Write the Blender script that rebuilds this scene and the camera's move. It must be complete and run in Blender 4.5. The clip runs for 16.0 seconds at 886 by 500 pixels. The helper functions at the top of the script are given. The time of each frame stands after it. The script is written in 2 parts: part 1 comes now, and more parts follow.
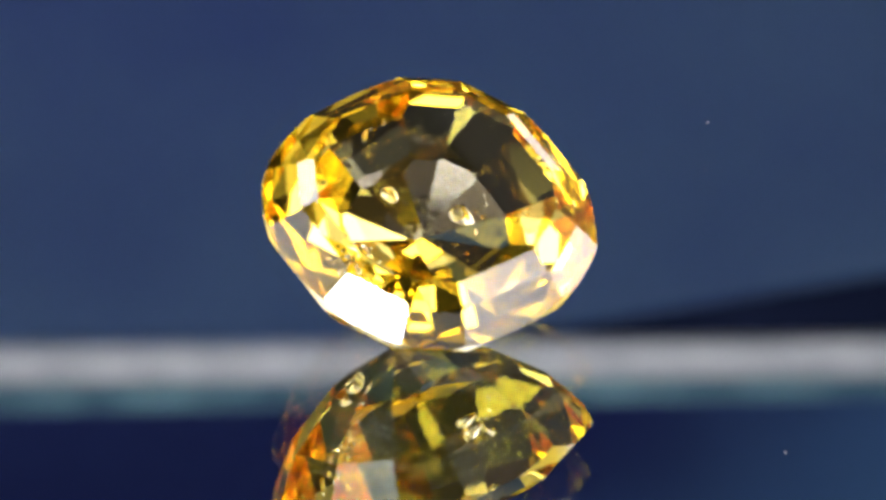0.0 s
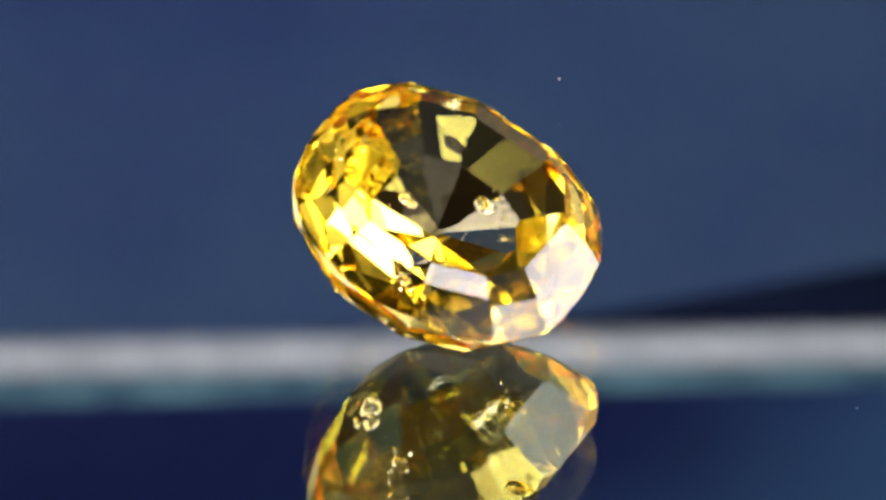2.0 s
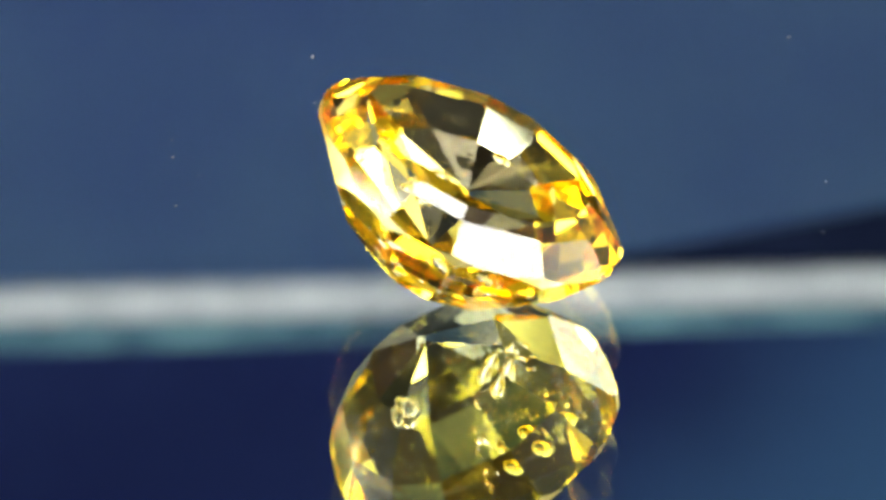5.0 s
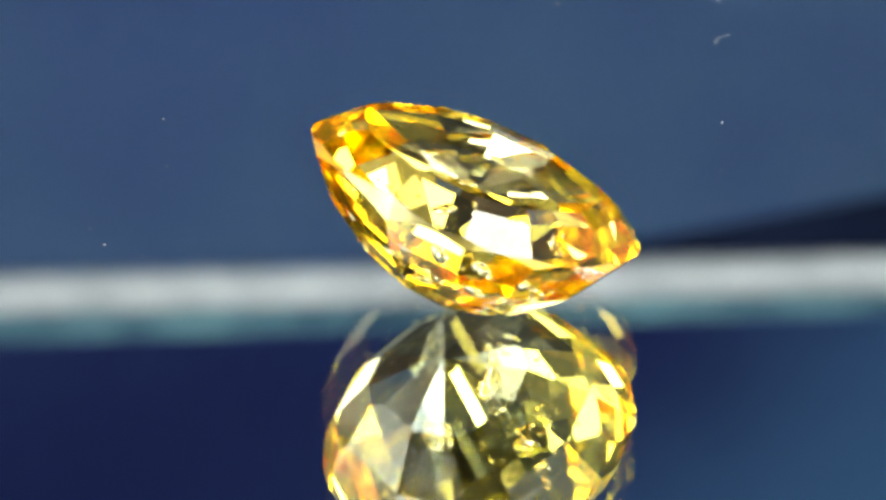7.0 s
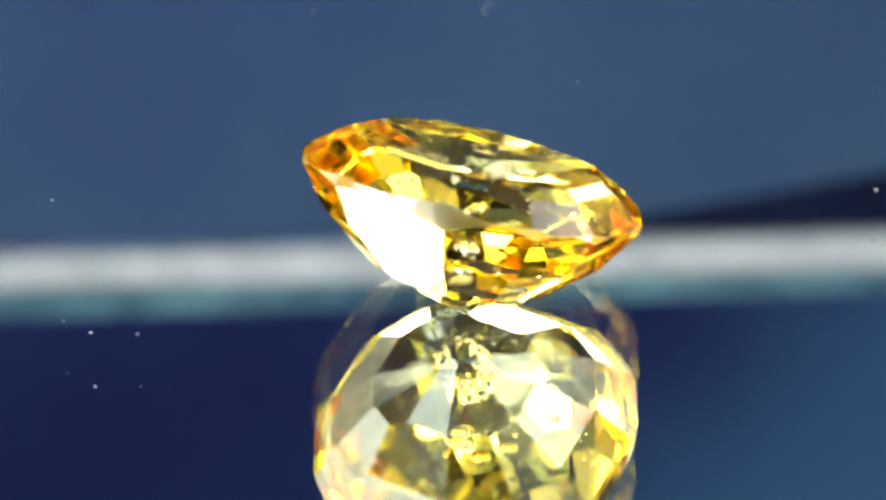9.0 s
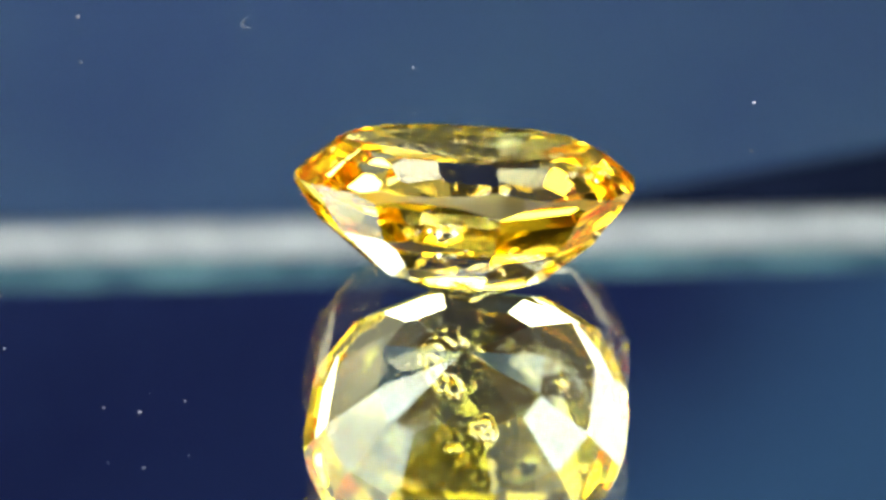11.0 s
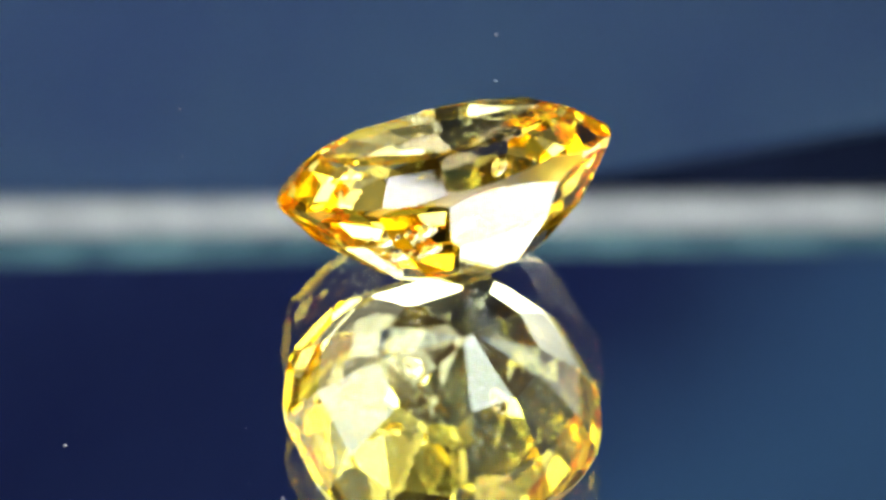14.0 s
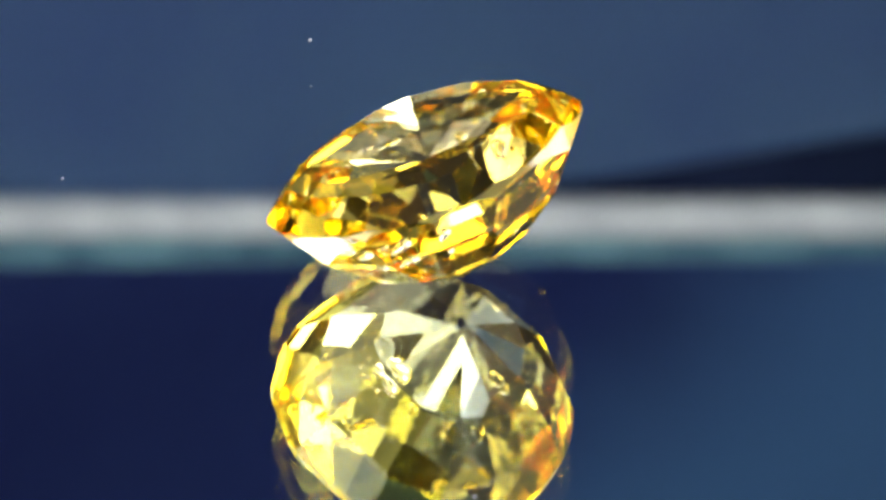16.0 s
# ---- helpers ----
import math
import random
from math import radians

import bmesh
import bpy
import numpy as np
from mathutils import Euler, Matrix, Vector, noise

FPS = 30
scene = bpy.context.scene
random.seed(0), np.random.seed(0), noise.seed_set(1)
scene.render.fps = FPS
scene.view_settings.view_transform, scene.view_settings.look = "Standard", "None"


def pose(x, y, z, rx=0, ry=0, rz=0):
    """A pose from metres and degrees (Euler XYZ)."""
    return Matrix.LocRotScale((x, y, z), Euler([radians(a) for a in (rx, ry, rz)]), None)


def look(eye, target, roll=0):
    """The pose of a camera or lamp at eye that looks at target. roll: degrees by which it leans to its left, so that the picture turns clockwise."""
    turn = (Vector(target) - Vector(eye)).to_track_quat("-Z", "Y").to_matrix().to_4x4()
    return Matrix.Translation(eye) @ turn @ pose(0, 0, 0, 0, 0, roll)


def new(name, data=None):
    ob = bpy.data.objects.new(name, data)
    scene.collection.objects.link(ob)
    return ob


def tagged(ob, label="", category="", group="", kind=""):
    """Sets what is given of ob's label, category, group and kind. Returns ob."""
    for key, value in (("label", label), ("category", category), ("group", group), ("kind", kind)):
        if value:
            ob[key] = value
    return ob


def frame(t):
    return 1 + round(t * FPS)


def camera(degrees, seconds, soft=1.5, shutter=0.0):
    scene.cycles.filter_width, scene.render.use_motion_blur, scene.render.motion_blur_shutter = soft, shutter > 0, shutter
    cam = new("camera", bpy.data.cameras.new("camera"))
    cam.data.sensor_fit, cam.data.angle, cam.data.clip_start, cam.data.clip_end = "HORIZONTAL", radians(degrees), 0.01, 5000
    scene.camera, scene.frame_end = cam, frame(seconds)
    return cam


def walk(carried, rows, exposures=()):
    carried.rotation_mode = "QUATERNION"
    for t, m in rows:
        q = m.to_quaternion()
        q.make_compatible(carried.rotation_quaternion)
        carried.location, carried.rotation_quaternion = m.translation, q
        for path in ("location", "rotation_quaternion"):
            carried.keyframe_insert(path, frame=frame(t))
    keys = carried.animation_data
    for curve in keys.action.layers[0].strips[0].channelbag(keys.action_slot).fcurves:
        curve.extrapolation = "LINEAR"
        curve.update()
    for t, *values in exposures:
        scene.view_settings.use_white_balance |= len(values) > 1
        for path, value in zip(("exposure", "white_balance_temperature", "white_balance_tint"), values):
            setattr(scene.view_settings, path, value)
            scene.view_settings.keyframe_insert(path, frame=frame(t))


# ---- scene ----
MM = 0.001
SECONDS = 16.0
ELEV, DIST = 33.587, 104.67 * MM         # the camera's height angle and distance from the aim point on the mirror
EYE = (0.0, -DIST * math.cos(radians(ELEV)), DIST * math.sin(radians(ELEV)))
cam = camera(14.48, SECONDS, soft=3.3)
cam.data.dof.use_dof = True
cam.data.dof.focus_distance = 0.104
cam.data.dof.aperture_fstop = 150

scene.cycles.max_bounces = 24             # light is thrown about many times inside a gem
scene.cycles.glossy_bounces = 20
scene.cycles.transmission_bounces = 20

# the hand-held camera nods a little: seconds and hundredths of a degree
NODS = [(0, -1), (0.5, 0), (1, 0), (1.5, -2), (2, 0), (2.5, -1), (3, -3), (3.5, 1), (3.85, 0), (4, -4), (4.2, -20), (4.5, -33), (4.7, -36), (5.8, -24), (6.8, -7),
        (7, -4), (7.5, 12), (8, 15), (8.5, 8), (9, 7), (9.6, 6), (11.3, 6), (11.5, 6), (12, 8), (12.5, 10), (13, 16), (13.5, 4), (14, -2),
        (14.5, -5), (15, -2), (15.5, -1), (16, -4)]
walk(cam, [(t, look(EYE, (0, 0, 0)) @ pose(0, 0, 0, n * 0.01, -0.043, 0)) for t, n in NODS],
     [(0.0, -0.05, 6400, 22), (3.0, 0.04, 6400, 21), (3.5, 0.13, 6450, 19), (4.0, 0.43, 6500, 11), (4.5, 0.44, 6500, 9), (7.0, 0.55, 6500, 7), (12.5, 0.59, 6500, 8), (14.0, 0.38, 6500, 10), (16.0, 0.26, 6500, 12)])

# turntable: its axis, speed, lean of the mirror on it; the gem's place on the mirror
AXIS = (-0.2 * MM, -2.008 * MM, 0.0)
SPEED = 12.143
LEAN, LEAN_AT = 0.635, 97.5
GLASS = 2.0 * MM
ORBIT, ORBIT_AT = 1.47 * MM, -100.6
TILT, TILT_AT = 22.673, 38.44 - 90.0


def mirror_pose(t):
    return (Matrix.Translation(AXIS) @ pose(0, 0, 0, 0, 0, SPEED * t + LEAN_AT)
            @ pose(0, 0, 0, 0, LEAN, 0) @ pose(0, 0, 0, 0, 0, -LEAN_AT))


# ---- world and lamps ----
world = bpy.data.worlds.new("room_air")
scene.world = world
world.use_nodes = True
world.node_tree.nodes["Background"].inputs[0].default_value = (0.05, 0.06, 0.09, 1)
world.node_tree.nodes["Background"].inputs[1].default_value = 0.3


# ---- materials ----
def material(name):
    m = bpy.data.materials.new(name)
    m.use_nodes = True
    m.node_tree.nodes.clear()
    return m, m.node_tree.nodes, m.node_tree.links


def ramp(nodes, stops):
    r = nodes.new("ShaderNodeValToRGB")
    while len(r.color_ramp.elements) < len(stops):
        r.color_ramp.elements.new(0.5)
    for e, (p, c) in zip(r.color_ramp.elements, stops):
        e.position, e.color = p, (*c, 1)
    return r


def rough_paint(name, dark, light, scale, fine, roughness=0.8, relief=0.1, light_patch=None):
    """Paint or cloth: two scales of variation and a fine relief."""
    m, nodes, links = material(name)
    out, b = nodes.new("ShaderNodeOutputMaterial"), nodes.new("ShaderNodeBsdfPrincipled")
    co = nodes.new("ShaderNodeTexCoord")
    n1, n2 = nodes.new("ShaderNodeTexNoise"), nodes.new("ShaderNodeTexNoise")
    n1.inputs["Scale"].default_value, n2.inputs["Scale"].default_value = scale, fine
    n1.inputs["Detail"].default_value = 3
    mix = nodes.new("ShaderNodeMath")
    mix.operation = "MULTIPLY_ADD"
    mix.inputs[1].default_value = 0.25
    links.new(co.outputs["Object"], n1.inputs["Vector"])
    links.new(co.outputs["Object"], n2.inputs["Vector"])
    links.new(n2.outputs["Fac"], mix.inputs[0])
    links.new(n1.outputs["Fac"], mix.inputs[2])
    r = ramp(nodes, [(0.42, dark), (0.82, light)])
    links.new(mix.outputs[0], r.inputs["Fac"])
    links.new(r.outputs["Color"], b.inputs["Base Color"])
    if light_patch:                             # lighter blue painted in along a slant, standing in for light on the wall
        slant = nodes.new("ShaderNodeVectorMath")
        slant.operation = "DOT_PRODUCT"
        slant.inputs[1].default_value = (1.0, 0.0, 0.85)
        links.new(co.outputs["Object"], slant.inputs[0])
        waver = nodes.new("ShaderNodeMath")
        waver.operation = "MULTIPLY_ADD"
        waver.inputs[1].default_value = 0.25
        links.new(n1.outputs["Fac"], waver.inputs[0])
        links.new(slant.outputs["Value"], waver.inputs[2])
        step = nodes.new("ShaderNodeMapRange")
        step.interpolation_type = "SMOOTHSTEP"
        step.inputs["From Min"].default_value, step.inputs["From Max"].default_value = light_patch[0] + 0.125, light_patch[1] + 0.125
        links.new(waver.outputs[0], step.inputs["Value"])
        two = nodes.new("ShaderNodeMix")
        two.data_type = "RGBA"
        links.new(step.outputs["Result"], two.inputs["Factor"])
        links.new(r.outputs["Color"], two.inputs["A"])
        two.inputs["B"].default_value = (*light_patch[2], 1)
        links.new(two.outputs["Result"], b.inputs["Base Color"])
    bump = nodes.new("ShaderNodeBump")
    bump.inputs["Strength"].default_value, bump.inputs["Distance"].default_value = relief, 0.001
    links.new(n2.outputs["Fac"], bump.inputs["Height"])
    links.new(bump.outputs["Normal"], b.inputs["Normal"])
    b.inputs["Roughness"].default_value = roughness
    b.inputs["Specular IOR Level"].default_value = 0.12
    links.new(b.outputs[0], out.inputs["Surface"])
    return m


def glow(name, colour, strength):
    m, nodes, links = material(name)
    out, e = nodes.new("ShaderNodeOutputMaterial"), nodes.new("ShaderNodeEmission")
    e.inputs[0].default_value, e.inputs[1].default_value = (*colour, 1), strength
    links.new(e.outputs[0], out.inputs["Surface"])
    return m


def glow_cloth(name, colour, base, spots):
    """Glowing white cloth of the added screens: a dim glow with soft brighter discs put into it (place on the cloth,
    radius, strength).
    """
    m, nodes, links = material(name)
    out, e = nodes.new("ShaderNodeOutputMaterial"), nodes.new("ShaderNodeEmission")
    co = nodes.new("ShaderNodeTexCoord")
    grain = nodes.new("ShaderNodeTexNoise")
    grain.inputs["Scale"].default_value = 7
    links.new(co.outputs["Object"], grain.inputs["Vector"])
    total = nodes.new("ShaderNodeMath")
    total.operation = "MULTIPLY"
    total.inputs[1].default_value = 2 * base
    links.new(grain.outputs["Fac"], total.inputs[0])
    for place, radius, strength in spots:
        far = nodes.new("ShaderNodeVectorMath")
        far.operation = "DISTANCE"
        far.inputs[1].default_value = place
        links.new(co.outputs["Object"], far.inputs[0])
        fall = nodes.new("ShaderNodeMapRange")
        fall.interpolation_type = "SMOOTHSTEP"
        for key, value in (("From Min", radius * 0.55), ("From Max", radius * 1.5), ("To Min", strength), ("To Max", 0)):
            fall.inputs[key].default_value = value
        links.new(far.outputs["Value"], fall.inputs["Value"])
        plus = nodes.new("ShaderNodeMath")
        links.new(total.outputs[0], plus.inputs[0])
        links.new(fall.outputs["Result"], plus.inputs[1])
        total = plus
    e.inputs[0].default_value = (*colour, 1)
    links.new(total.outputs[0], e.inputs[1])
    links.new(e.outputs[0], out.inputs["Surface"])
    return m


def gem_material(name, passing, thrown, haze):
    """Yellow sapphire: a white gloss outside; light that is thrown about inside is tinted deep yellow at each turn."""
    m, nodes, links = material(name)
    out = nodes.new("ShaderNodeOutputMaterial")
    through_it = nodes.new("ShaderNodeBsdfRefraction")
    through_it.inputs["Color"].default_value = (*passing, 1)
    through_it.inputs["Roughness"].default_value, through_it.inputs["IOR"].default_value = haze, 1.76
    outer, inner = nodes.new("ShaderNodeBsdfAnisotropic"), nodes.new("ShaderNodeBsdfAnisotropic")
    outer.inputs["Color"].default_value, outer.inputs["Roughness"].default_value = (1, 1, 1, 1), 0.0
    inner.inputs["Color"].default_value, inner.inputs["Roughness"].default_value = (*thrown, 1), haze
    gloss = nodes.new("ShaderNodeFresnel")
    gloss.inputs["IOR"].default_value = 1.76
    shine, all_of_it = nodes.new("ShaderNodeMixShader"), nodes.new("ShaderNodeMixShader")
    links.new(gloss.outputs[0], shine.inputs[0])
    links.new(outer.outputs[0], shine.inputs[1])
    links.new(inner.outputs[0], shine.inputs[2])
    links.new(gloss.outputs[0], all_of_it.inputs[0])
    links.new(through_it.outputs[0], all_of_it.inputs[1])
    links.new(shine.outputs[0], all_of_it.inputs[2])
    links.new(all_of_it.outputs[0], out.inputs["Surface"])
    return m


def glass_material(name, colour, ior):
    m, nodes, links = material(name)
    out, g = nodes.new("ShaderNodeOutputMaterial"), nodes.new("ShaderNodeBsdfGlass")
    g.inputs["Color"].default_value = (*colour, 1)
    g.inputs["Roughness"].default_value, g.inputs["IOR"].default_value = 0.0, ior
    links.new(g.outputs[0], out.inputs["Surface"])
    return m


def metal_material(name, colour, roughness):
    m, nodes, links = material(name)
    out, g = nodes.new("ShaderNodeOutputMaterial"), nodes.new("ShaderNodeBsdfPrincipled")
    g.inputs["Base Color"].default_value = (*colour, 1)
    g.inputs["Metallic"].default_value, g.inputs["Roughness"].default_value = 1, roughness
    links.new(g.outputs[0], out.inputs["Surface"])
    return m


BLUE_CLOTH = rough_paint("blue_cloth", (0.087, 0.138, 0.365), (0.160, 0.272, 0.445), 2.4, 160, 0.9)
# navy that pales to the upper right: light put into the colour
NAVY = rough_paint("navy_paint", (0.008, 0.012, 0.065), (0.018, 0.030, 0.11), 2.4, 90, 0.7, light_patch=(0.10, 0.38, (0.048, 0.107, 0.225)))
WHITE = rough_paint("white_gloss_paint", (0.60, 0.59, 0.60), (0.90, 0.87, 0.86), 24, 120, 0.4)
TEAL = rough_paint("teal_paint", (0.03, 0.07, 0.13), (0.20, 0.37, 0.41), 16, 120, 0.5)
# near-black that stands in for the shade behind the cloth's top edge
BLACK = rough_paint("shade_black", (0.008, 0.012, 0.035), (0.014, 0.020, 0.055), 6, 200, 0.95)
CHARCOAL = rough_paint("charcoal_paint", (0.045, 0.043, 0.042), (0.075, 0.072, 0.07), 1.5, 60, 0.9)
BROWN = rough_paint("dark_brown_panel", (0.05, 0.028, 0.010), (0.11, 0.062, 0.022), 3, 90, 0.7)
WOOD = rough_paint("dark_tabletop", (0.02, 0.02, 0.022), (0.05, 0.05, 0.055), 6, 180, 0.5)
HOUSING = rough_paint("black_lamp_housing", (0.015, 0.015, 0.016), (0.03, 0.03, 0.03), 30, 300, 0.5)
WARM = (1.0, 0.98, 0.95)
SCREEN_R = 0.26                            # the radius of the added light screens


def on_screen(az, el):
    """A place on the added screens: azimuth from the far side to the right, height angle seen from the mirror."""
    return SCREEN_R * math.sin(radians(az)), SCREEN_R * math.cos(radians(az)), SCREEN_R * math.tan(radians(el))


SCREEN_RIGHT = glow_cloth("screen_cloth_right", WARM, 0.28, [
    (on_screen(111, 24), 0.05, 10.5), (on_screen(113, 46), 0.066, 10.5), (on_screen(55, 34), 0.035, 3.0), (on_screen(70, 6), 0.05, 7.0)])
SCREEN_LOW = glow_cloth("screen_cloth_low", WARM, 0.25, [(on_screen(30, 4), 0.02, 4.0)])
SCREEN_BACK = glow_cloth("screen_cloth_back", WARM, 0.9, [])
SCREEN_LEFT = glow_cloth("screen_cloth_left", WARM, 0.15, [
    (on_screen(261, 44), 0.076, 9.5), (on_screen(232, 18), 0.04, 6.0), (on_screen(272, 6), 0.036, 5.0), (on_screen(288, 17), 0.034, 4.0)])
SCREEN_DIM = glow_cloth("screen_cloth_dim", WARM, 0.04, [])
SMALL_LAMP = glow("small_lamp_diffuser", (1.0, 0.99, 0.98), 9.0)
WALL_FILL = glow("wall_fill_diffuser", (0.92, 0.97, 1.05), 76.0)
GEM = gem_material("yellow_sapphire", (1.0, 0.955, 0.78), (1.0, 0.893, 0.28), 0.045)
GIRDLE_FROST = gem_material("frosted_sapphire", (1.0, 0.98, 0.88), (1.0, 0.94, 0.6), 0.36)
GLASS_CLEAR = glass_material("float_glass", (0.97, 1.0, 0.985), 1.5)
VOID = glass_material("inclusion", (1, 0.98, 0.9), 0.57)
SILVER = metal_material("mirror_silver", (0.93, 0.95, 0.93), 0.0)
DUST = rough_paint("pale_lint", (0.22, 0.23, 0.25), (0.4, 0.4, 0.42), 900, 5000, 0.9)


# ---- building helpers ----
def mesh_of(name, bm, mat):
    me = bpy.data.meshes.new(name)
    bm.to_mesh(me)
    bm.free()
    me.materials.append(mat)
    return me


def part(name, bm, mat, parent, label=""):
    ob = new(name, mesh_of(name, bm, mat))
    if parent is not None:
        ob.parent = parent
    if label:
        tagged(ob, label)
    return ob


def box(x0, y0, z0, x1, y1, z1, bevel=0.0):
    bm = bmesh.new()
    bmesh.ops.create_cube(bm, size=1.0)
    for v in bm.verts:
        v.co = ((x0 + x1) / 2 + v.co.x * (x1 - x0), (y0 + y1) / 2 + v.co.y * (y1 - y0), (z0 + z1) / 2 + v.co.z * (z1 - z0))
    if bevel:
        bmesh.ops.bevel(bm, geom=bm.edges[:], offset=bevel, segments=3, affect="EDGES", profile=0.5)
    return bm


def disc(r, z0, z1, n=128, bevel=0.0):
    bm = bmesh.new()
    bmesh.ops.create_cone(bm, cap_ends=True, segments=n, radius1=r, radius2=r, depth=z1 - z0)
    for v in bm.verts:
        v.co.z += (z0 + z1) / 2
    if bevel:
        rim = [e for e in bm.edges if abs(e.verts[0].co.z - e.verts[1].co.z) < 1e-7]
        bmesh.ops.bevel(bm, geom=rim, offset=bevel, segments=2, affect="EDGES", profile=0.5)
    return bm


# ---- the room ----
WALL_Y = 1.6
TABLE_Z = -0.03


def structure(name, bm, mat, label, category):
    return tagged(part(name, bm, mat, None), label, category, kind="structure")


structure("wall_north", box(-2.2, WALL_Y + 0.0025, -0.9, 2.2, WALL_Y + 0.14, 2.0), BLACK, "wall behind the blue cloth, coloured black as shade", "wall")
structure("wall_south", box(-2.2, -2.34, -0.9, 2.2, -2.2, 2.0), CHARCOAL, "plain charcoal wall", "wall")
structure("wall_east", box(2.2, -2.34, -0.9, 2.34, WALL_Y + 0.14, 2.0), CHARCOAL, "plain charcoal wall", "wall")
structure("wall_west", box(-2.34, -2.34, -0.9, -2.2, WALL_Y + 0.14, 2.0), CHARCOAL, "plain charcoal wall", "wall")
structure("ceiling", box(-2.34, -2.34, 2.0, 2.34, WALL_Y + 0.14, 2.1), CHARCOAL, "plain charcoal ceiling", "ceiling")
structure("floor", box(-2.34, -2.34, -1.0, 2.34, WALL_Y + 0.14, -0.9), CHARCOAL, "plain charcoal floor", "floor")

# the trim on the far wall: it falls a little to the right
RAIL_Z, RAIL_SLOPE = 1.087, -0.5


def teal_wedge():
    """The teal band: broad at the left, running out to the right."""
    bm = box(-2.0, -0.0035, 0.0123, 2.0, 0.02, 0.036, 0.002)
    for v in bm.verts:
        if v.co.z > 0.02:
            v.co.z = 0.0155 + 0.001 * (v.co.z > 0.035) + 0.0135 * (1 - math.tanh((v.co.x - 0.02) * 0.45) * 2.2)
    return bm


def rail(name, z0, z1, depth, mat, label):
    ob = structure(name, box(-2.0, -depth, z0, 2.0, 0.02, z1, 0.0015), mat, label, "trim")
    ob.matrix_world = pose(0, WALL_Y, RAIL_Z, 0, RAIL_SLOPE * -1, 0)
    return ob


rail("trim_white", -0.0120, 0.0120, 0.004, WHITE, "white painted trim rail along the blue wall")
band = structure("trim_teal", teal_wedge(), TEAL, "muted teal band that narrows above the white rail", "trim")
band.matrix_world = pose(0, WALL_Y, RAIL_Z, 0, RAIL_SLOPE * -1, 0)
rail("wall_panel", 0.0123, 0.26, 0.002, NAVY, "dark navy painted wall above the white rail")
# unseen brown panel, added so that the stone takes brown tints
rail("wall_panel_upper", 0.2605, 0.9, 0.002, BROWN, "unseen dark brown panel high on the wall, added to tint the stone")


def cloth():
    """The blue cloth: a hanging sheet with soft folds; its top edge sags to the right and bares the wall, black for
    shade.
    """
    bm = bmesh.new()
    nx, nz = 120, 24
    rows = []
    for j in range(nz + 1):
        row = []
        for i in range(nx + 1):
            x = -2.0 + 4.0 * i / nx
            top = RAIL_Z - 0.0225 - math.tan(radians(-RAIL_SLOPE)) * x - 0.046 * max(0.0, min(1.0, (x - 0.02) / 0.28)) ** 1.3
            z = 0.79 + (top - 0.79) * j / nz
            y = WALL_Y - 0.012 + 0.006 * math.sin(5.1 * x + 0.7 * z) + 0.004 * math.sin(11.3 * x - 1.6 * z + 0.8)
            row.append(bm.verts.new((x, y, z)))
        rows.append(row)
    for a, b in zip(rows, rows[1:]):
        for i in range(nx):
            bm.faces.new((a[i], a[i + 1], b[i + 1], b[i]))
    for f in bm.faces:
        f.smooth = True
    bmesh.ops.solidify(bm, geom=bm.faces[:], thickness=0.003)
    return bm


# two unseen panels, added to darken and tint what the stone picks up
structure("low_dark_panel", box(-2.0, WALL_Y - 0.006, -0.9, 2.0, WALL_Y + 0.002, 0.448), HOUSING, "unseen black panel low on the wall, added to dull glare on the stone", "wall")
structure("wall_panel_lower", box(-2.0, WALL_Y - 0.003, 0.45, 2.0, WALL_Y + 0.002, 0.83), BROWN, "unseen dark brown panel below the blue cloth, added to tint the stone", "wall")
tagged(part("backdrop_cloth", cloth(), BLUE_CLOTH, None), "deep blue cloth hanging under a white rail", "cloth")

# ---- lamps ----


def added_lamp(eye, target, w, h, mat):
    """A shallow black box with a glowing front, hung from the ceiling by a rod and facing target."""
    lamp = new("added_lamp")
    lamp.matrix_world = Matrix.Translation(eye)
    turn = Matrix.Translation(eye).inverted() @ look(eye, target)
    body = part("housing", box(-w / 2 - 0.012, -h / 2 - 0.012, 0.004, w / 2 + 0.012, h / 2 + 0.012, 0.05, 0.006), HOUSING, lamp)
    front = part("diffuser", box(-w / 2, -h / 2, -0.004, w / 2, h / 2, 0.0035, 0.002), mat, lamp, "glowing white diffuser")
    body.matrix_local = front.matrix_local = turn
    part("rod", box(-0.008, -0.008, 0.02, 0.008, 0.008, 2.0 - eye[2], 0.002), HOUSING, lamp)
    return tagged(lamp, "added black lamp with a glowing front, hung from the ceiling out of view", "lamp", "studio lamps under the ceiling")


# unseen fill lamp, added to brighten the far wall
added_lamp((-0.36, -0.66, 0.60), (0.08, 1.6, 1.0), 0.5, 0.25, WALL_FILL)

# two more unseen lamps, added overhead to whiten the stone's facets
added_lamp((-0.53, 0.306, 1.20), (0, 0, 0), 0.34, 0.30, SMALL_LAMP)
added_lamp((0.477, 0.10, 1.0), (0, 0, 0), 0.38, 0.38, SMALL_LAMP)


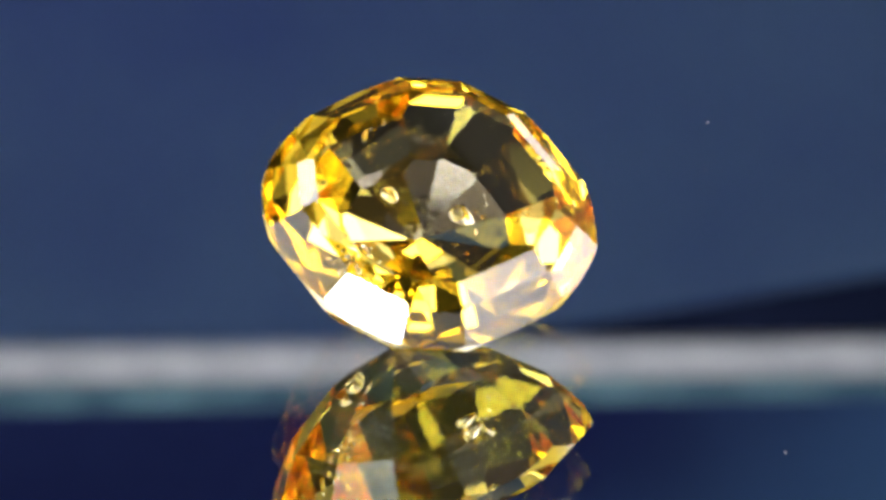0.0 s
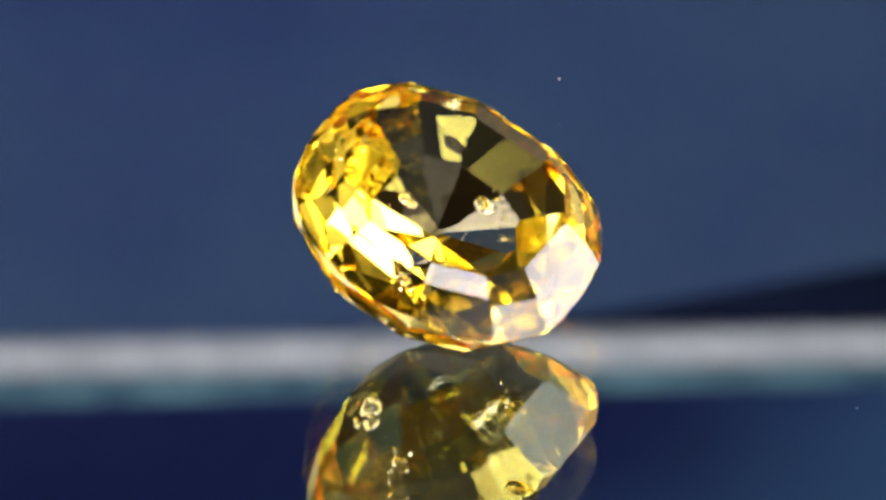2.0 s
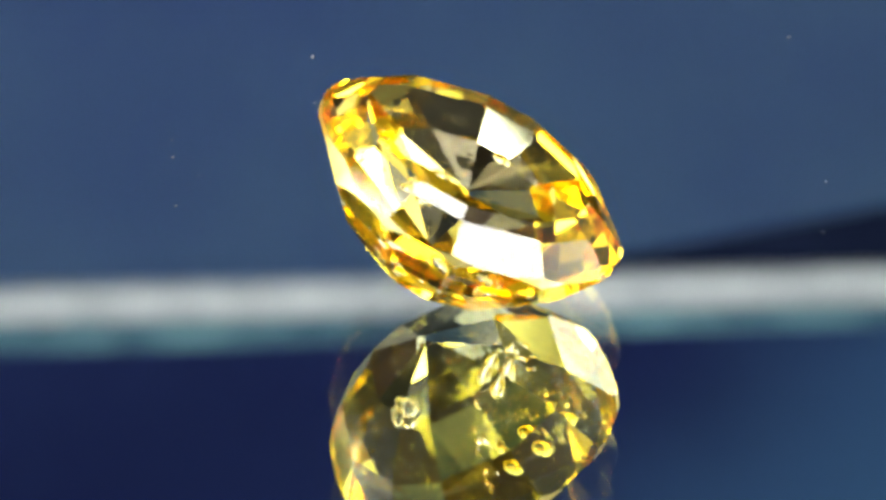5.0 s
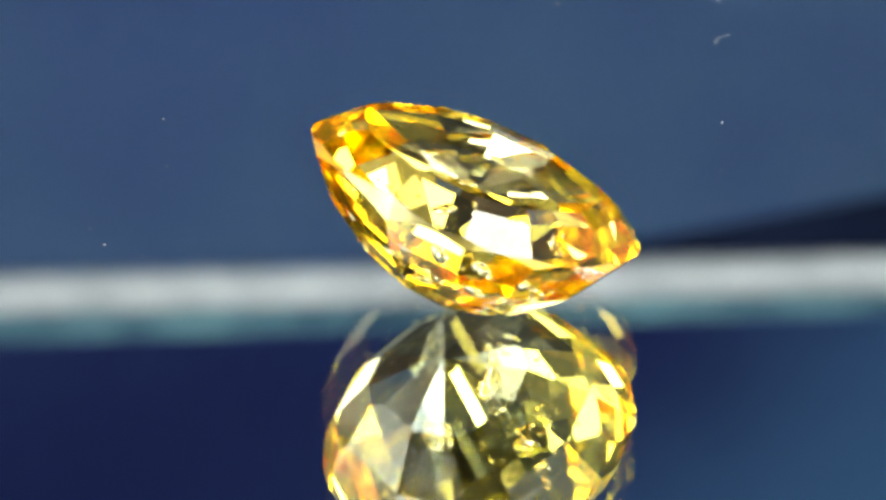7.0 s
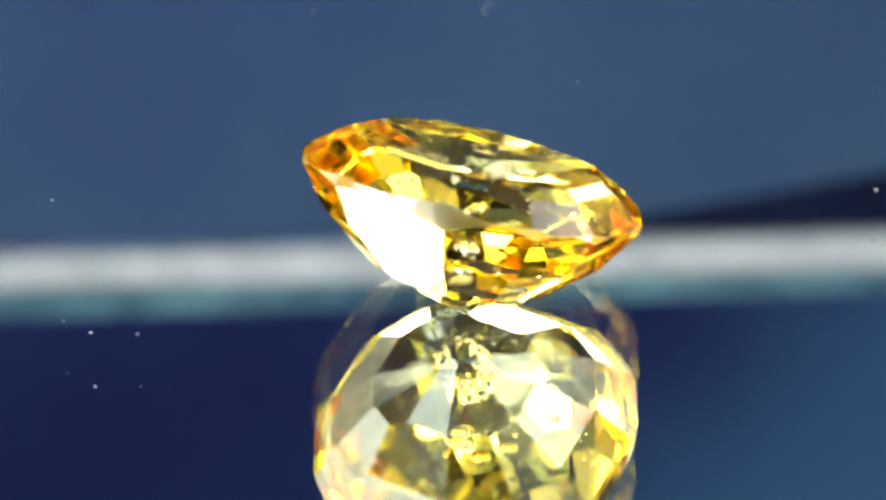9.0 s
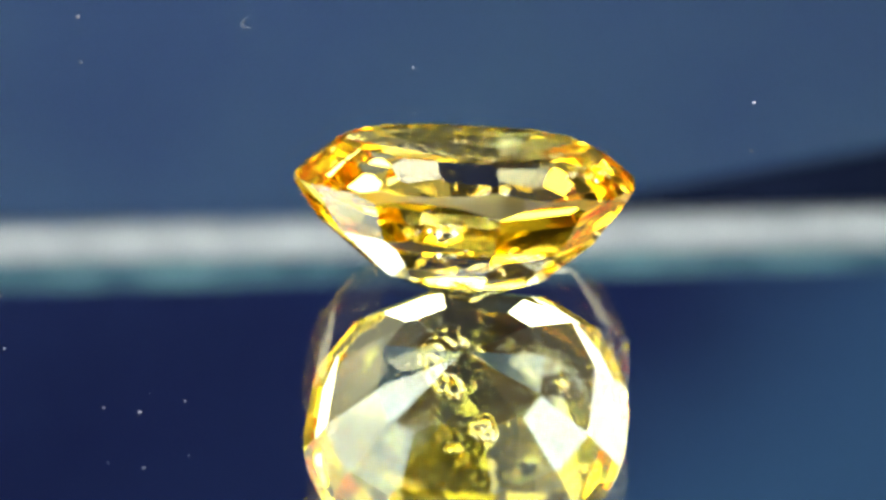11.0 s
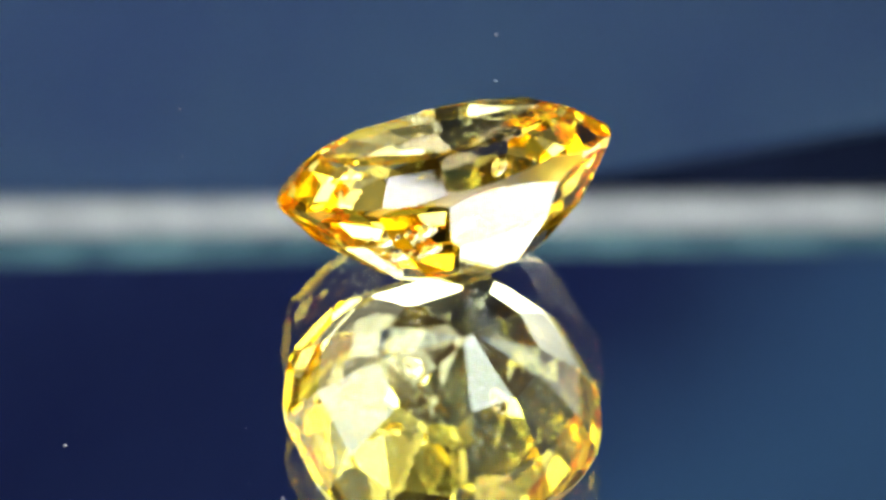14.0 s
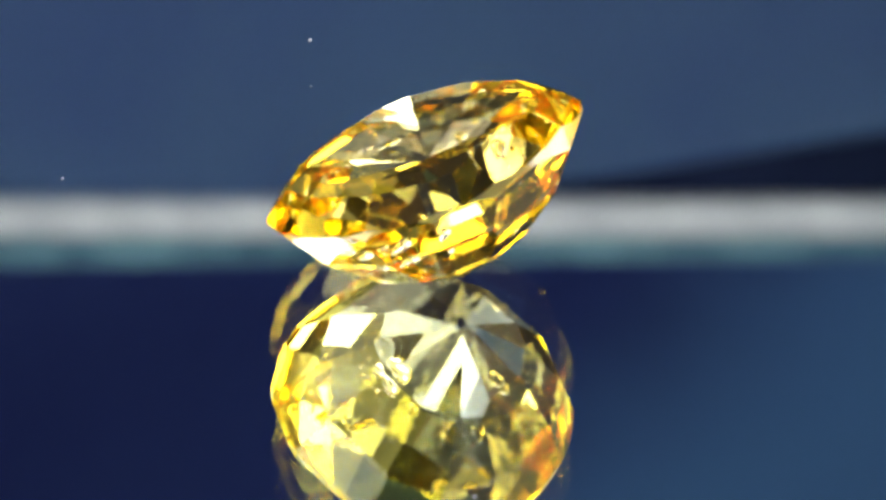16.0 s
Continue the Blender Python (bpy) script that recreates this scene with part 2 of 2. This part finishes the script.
# unseen curved screens of glowing white cloth, added round the mirror to light the stone; they leave the far left side
# and the top open


def curved_cloth(first, last, top):
    """A curved upright sheet of cloth from one azimuth to another, standing on the table."""
    bm = bmesh.new()
    n = max(4, int((last - first) / 4))
    rim = []
    for i in range(n + 1):
        a = radians(first + (last - first) * i / n)
        ring = [bm.verts.new((r * math.sin(a), r * math.cos(a), z)) for r, z in
                ((SCREEN_R, TABLE_Z + 0.001), (SCREEN_R, top), (SCREEN_R + 0.003, top), (SCREEN_R + 0.003, TABLE_Z + 0.001))]
        rim.append(ring)
    for a, b in zip(rim, rim[1:]):
        for k in range(4):
            bm.faces.new((a[k], b[k], b[(k + 1) % 4], a[(k + 1) % 4]))
    bm.faces.new(rim[0])
    bm.faces.new(rim[-1][::-1])
    bmesh.ops.recalc_face_normals(bm, faces=bm.faces[:])
    return bm


def screen(first, last, top, mat, label):
    thing = tagged(new("fill_screen"), label, "light screen", "light screens round the mirror")
    part("cloth", curved_cloth(first, last, top), mat, thing, "white cloth that glows by itself")
    for az in (first, (first + last) / 2, last):
        px, py = 0.2675 * math.sin(radians(az)), 0.2675 * math.cos(radians(az))
        part("pole", box(px - 0.003, py - 0.003, TABLE_Z, px + 0.003, py + 0.003, top + 0.008, 0.001), HOUSING, thing)


screen(38.5, 134, 0.40, SCREEN_RIGHT, "tall curved screen of glowing white cloth added to light the stone")
screen(20, 37.5, 0.058, SCREEN_LOW, "low narrow curved screen of glowing white cloth added to light the stone")
screen(-36, -4, 0.040, SCREEN_DIM, "low curved screen of dimly glowing white cloth added to light the stone")
screen(135, 162, 0.19, SCREEN_BACK, "low curved screen of glowing white cloth added behind to light the stone")
screen(206, 292, 0.43, SCREEN_LEFT, "very bright tall curved screen of white cloth added to light the stone")

# ---- table and mirror ----


tagged(part("table", box(-0.6, -0.75, TABLE_Z - 0.03, 0.6, 0.6, TABLE_Z, 0.003), WOOD, None), "dark matt tabletop", "table", kind="structure")

for lx in (-0.55, 0.55):
    for ly in (-0.70, 0.55):
        structure("table_leg", box(lx - 0.025, ly - 0.025, -0.9, lx + 0.025, ly + 0.025, TABLE_Z - 0.03, 0.003), WOOD, "dark matt table leg", "table leg")

RADIUS = 0.075
mirror = tagged(new("round_mirror"), "round glass mirror turning slowly, with specks of dust", "mirror")


def mirror_glass():
    """The glass without its underside, which the silvering closes."""
    bm = disc(RADIUS, -GLASS, 0)
    low = [f for f in bm.faces if f.normal.z < -0.9]
    bmesh.ops.delete(bm, geom=low, context="FACES_ONLY")
    return bm


def silvering():
    bm = bmesh.new()
    bmesh.ops.create_circle(bm, cap_ends=True, segments=128, radius=RADIUS)
    for v in bm.verts:
        v.co.z = -GLASS
    return bm


part("glass", mirror_glass(), GLASS_CLEAR, mirror, "clear float glass")
part("silvering", silvering(), SILVER, mirror, "silver mirror backing")
part("plinth", disc(RADIUS - 0.004, TABLE_Z + 0.001, -GLASS - 0.0004, 64), HOUSING, mirror, "black turntable plate")

# dust on the mirror, mm from the turntable's axis: place and size; one longer curl of lint
SPECKS = [(1.4, 10.07, 0.05), (0.5, -14.6, 0.06), (2.26, 10.66, 0.035), (19.9, -2.5, 0.07), (9.7, -8.3, 0.04), (8.7, 9.4, 0.05), (0.9, 8.8, 0.03)]


def dust():
    bm = bmesh.new()
    rnd = random.Random(5)
    specks = SPECKS + [(rnd.uniform(-16, 16), rnd.uniform(-16, 16), rnd.uniform(0.008, 0.014)) for _ in range(4)]
    for x, y, r in specks:
        if math.hypot(x - ORBIT / MM * math.cos(radians(ORBIT_AT)), y - ORBIT / MM * math.sin(radians(ORBIT_AT))) < 6.5:
            continue
        made = bmesh.ops.create_icosphere(bm, subdivisions=1, radius=r * MM)["verts"]
        for v in made:
            v.co = (v.co.x * rnd.uniform(0.7, 1.4) + x * MM, v.co.y * rnd.uniform(0.7, 1.4) + y * MM, (v.co.z + r * MM) * rnd.uniform(0.5, 0.9))
    for i in range(14):                  # the curl of lint
        a = radians(150 * i / 13 - 20)
        made = bmesh.ops.create_icosphere(bm, subdivisions=1, radius=0.036 * MM)["verts"]
        for v in made:
            v.co += Vector(((17.8 + 0.38 * math.cos(a)) * MM, (-8.3 + 0.34 * math.sin(a)) * MM, (0.06 + 0.05 * math.sin(2 * a)) * MM))
    return bm


tagged(part("dust", dust(), DUST, mirror, "pale specks of dust and lint"), kind="stuff")

# ---- the gem ----
GIRDLE = 4.848                                     # mean radius, mm, with its waves (cosine, sine) once to five times round
WAVES = [(0.0042, 0.0566), (-0.0488, -0.0201), (0.0079, -0.0037), (-0.0253, -0.0090), (-0.0001, -0.0038)]
# rings of the uncut stone: share of the girdle, height, sideways shift
RINGS = [(0.67, 1.07, -0.38, 0.04), (0.85, 0.67, -0.17, 0.02), (1, 0.035, 0, 0), (1, -0.035, 0, 0), (0.85, -1.138, 0.008, 0.008),
         (0.65, -2.071, 0.02, 0.02), (0.45, -2.75, 0.03, 0.03), (0.25, -3.233, 0.04, 0.04), (0.02, -3.644, 0.055, 0.052)]


def smooth_body():
    """The stone before cutting: rings from the table down to the culet, mm."""
    pts = []
    for share, z, dx, dy in RINGS:
        for i in range(96):
            a = 2 * math.pi * i / 96
            r = GIRDLE * (1 + sum(c * math.cos(m * a) + s * math.sin(m * a) for m, (c, s) in enumerate(WAVES, 1)))
            pts.append((share * r * math.cos(a) + dx, share * r * math.sin(a) + dy, z))
    return np.array(pts)


BODY = smooth_body()
DOWN = np.array(pose(0, 0, 0, 0, -TILT, 0).to_3x3() @ Vector((0, 0, -1)))


def facet_normals():
    out = []

    def row(n, slope, first, up, inset=0.0):
        for i in range(n):
            a = radians(first + 360 * i / n)
            s = radians(slope)
            out.append((math.cos(a) * math.sin(s), math.sin(a) * math.sin(s), up * math.cos(s), inset))
    out.append((0, 0, 1, 0))
    a = math.degrees(math.atan2(DOWN[1], DOWN[0]))      # the stone lies on one of the facets round the culet
    row(12, 29, a, 1)
    row(12, 39, a, 1, 0.055)
    row(72, 90, 0, 1)
    for slope, inset in ((56, 0.08), (41, 0.02), (TILT, 0)):
        row(12, slope, a, -1, inset)
    return out


def cut_gem():
    bm = bmesh.new()
    bmesh.ops.create_cube(bm, size=14.0)
    for *n, inset in facet_normals():    # each facet is ground a little deeper than the uncut stone
        n = np.array(n)
        h = float((BODY @ n).max()) - inset
        cut = bmesh.ops.bisect_plane(bm, geom=bm.verts[:] + bm.edges[:] + bm.faces[:], dist=1e-5,
                                     plane_co=Vector(n * h), plane_no=Vector(n), clear_outer=True)
        rim = [g for g in cut["geom_cut"] if isinstance(g, bmesh.types.BMEdge)]
        if len(rim) > 2:
            bmesh.ops.edgenet_fill(bm, edges=rim)
    bmesh.ops.remove_doubles(bm, verts=bm.verts[:], dist=1e-3)
    bmesh.ops.recalc_face_normals(bm, faces=bm.faces[:])
    return bm


stone_mesh = cut_gem()
low = min((pose(0, 0, 0, 0, TILT, 0) @ v.co).z for v in stone_mesh.verts)
for v in stone_mesh.verts:
    v.co *= MM
gem = tagged(new("yellow_gemstone"), "transparent yellow cushion-cut gemstone lying tilted on the mirror", "gemstone")


def zone(low_z, high_z):
    """The facets of the stone whose normals rise between the two limits."""
    bm = stone_mesh.copy()
    bm.normal_update()
    bmesh.ops.delete(bm, geom=[f for f in bm.faces if not low_z <= f.normal.z < high_z], context="FACES")
    return bm


part("table_facet", zone(0.99, 2), GEM, gem, "flat polished table facet")
part("crown", zone(0.1, 0.99), GEM, gem, "yellow faceted crown")
part("girdle", zone(-0.1, 0.1), GIRDLE_FROST, gem, "thin frosted girdle edge")
part("pavilion", zone(-2, -0.1), GEM, gem, "yellow faceted pavilion")
stone_mesh.free()


def drop(x, y, z, r, stretch, turn):
    """A drop-shaped void inside the stone, mm."""
    bm = bmesh.new()
    bmesh.ops.create_icosphere(bm, subdivisions=3, radius=r)
    m = pose(x, y, z, 20, 35, turn)
    for v in bm.verts:
        k = v.co.x / r
        v.co = m @ Vector((v.co.x * stretch, v.co.y * (1 - 0.45 * k), v.co.z * 0.55 * (1 - 0.45 * k)))
        v.co *= MM
    for f in bm.faces:
        f.smooth = True
    return bm


def feather(seed, path, count, spread, r):
    """A veil of tiny flat voids along a line of places, mm."""
    bm = bmesh.new()
    rnd = random.Random(seed)
    for i in range(count):
        u = rnd.random() * (len(path) - 1)
        k = min(int(u), len(path) - 2)
        at = Vector(path[k]).lerp(Vector(path[k + 1]), u - k) + Vector([rnd.gauss(0, spread) for _ in range(3)])
        m = Matrix.Translation(at) @ Euler([rnd.uniform(0, 6) for _ in range(3)]).to_matrix().to_4x4()
        q = r * rnd.uniform(0.5, 1.5)
        for v in bmesh.ops.create_icosphere(bm, subdivisions=1, radius=q)["verts"]:
            v.co = m @ Vector((v.co.x * rnd.uniform(1.0, 1.8), v.co.y, v.co.z * 0.3))
            v.co *= MM
    return bm


part("inclusion", drop(0.83, 0.65, -0.1, 0.31, 1.5, 40), VOID, gem, "clear drop-shaped inclusion")
part("inclusion", drop(-1.11, -0.40, -1.44, 0.29, 1.4, 120), VOID, gem, "clear drop-shaped inclusion")
part("feather", feather(3, [(0.4, 1.9, -0.2), (0.9, 1.2, 0.1), (1.6, 0.7, -0.3), (1.9, -0.2, -0.7)], 14, 0.09, 0.06), VOID, gem, "veil of tiny flecks")
part("feather", feather(8, [(0.1, -3.1, -0.4), (0.33, -2.6, -0.9), (0.5, -2.1, -1.5)], 24, 0.16, 0.08), VOID, gem, "veil of tiny flecks")
part("feather", feather(11, [(-3.2, 0.8, -0.2), (-2.9, 0.0, -0.5), (-2.8, -0.9, -0.7)], 18, 0.25, 0.06), VOID, gem, "veil of tiny flecks")
GEM_SEAT = (pose(ORBIT * math.cos(radians(ORBIT_AT)), ORBIT * math.sin(radians(ORBIT_AT)), (0.004 - low) * MM, 0, 0, TILT_AT)
            @ pose(0, 0, 0, 0, TILT, 0))


def motions():
    times = [i * 0.5 for i in range(33)]
    walk(mirror, [(t, mirror_pose(t)) for t in times])
    walk(gem, [(t, mirror_pose(t) @ GEM_SEAT) for t in times])


motions()
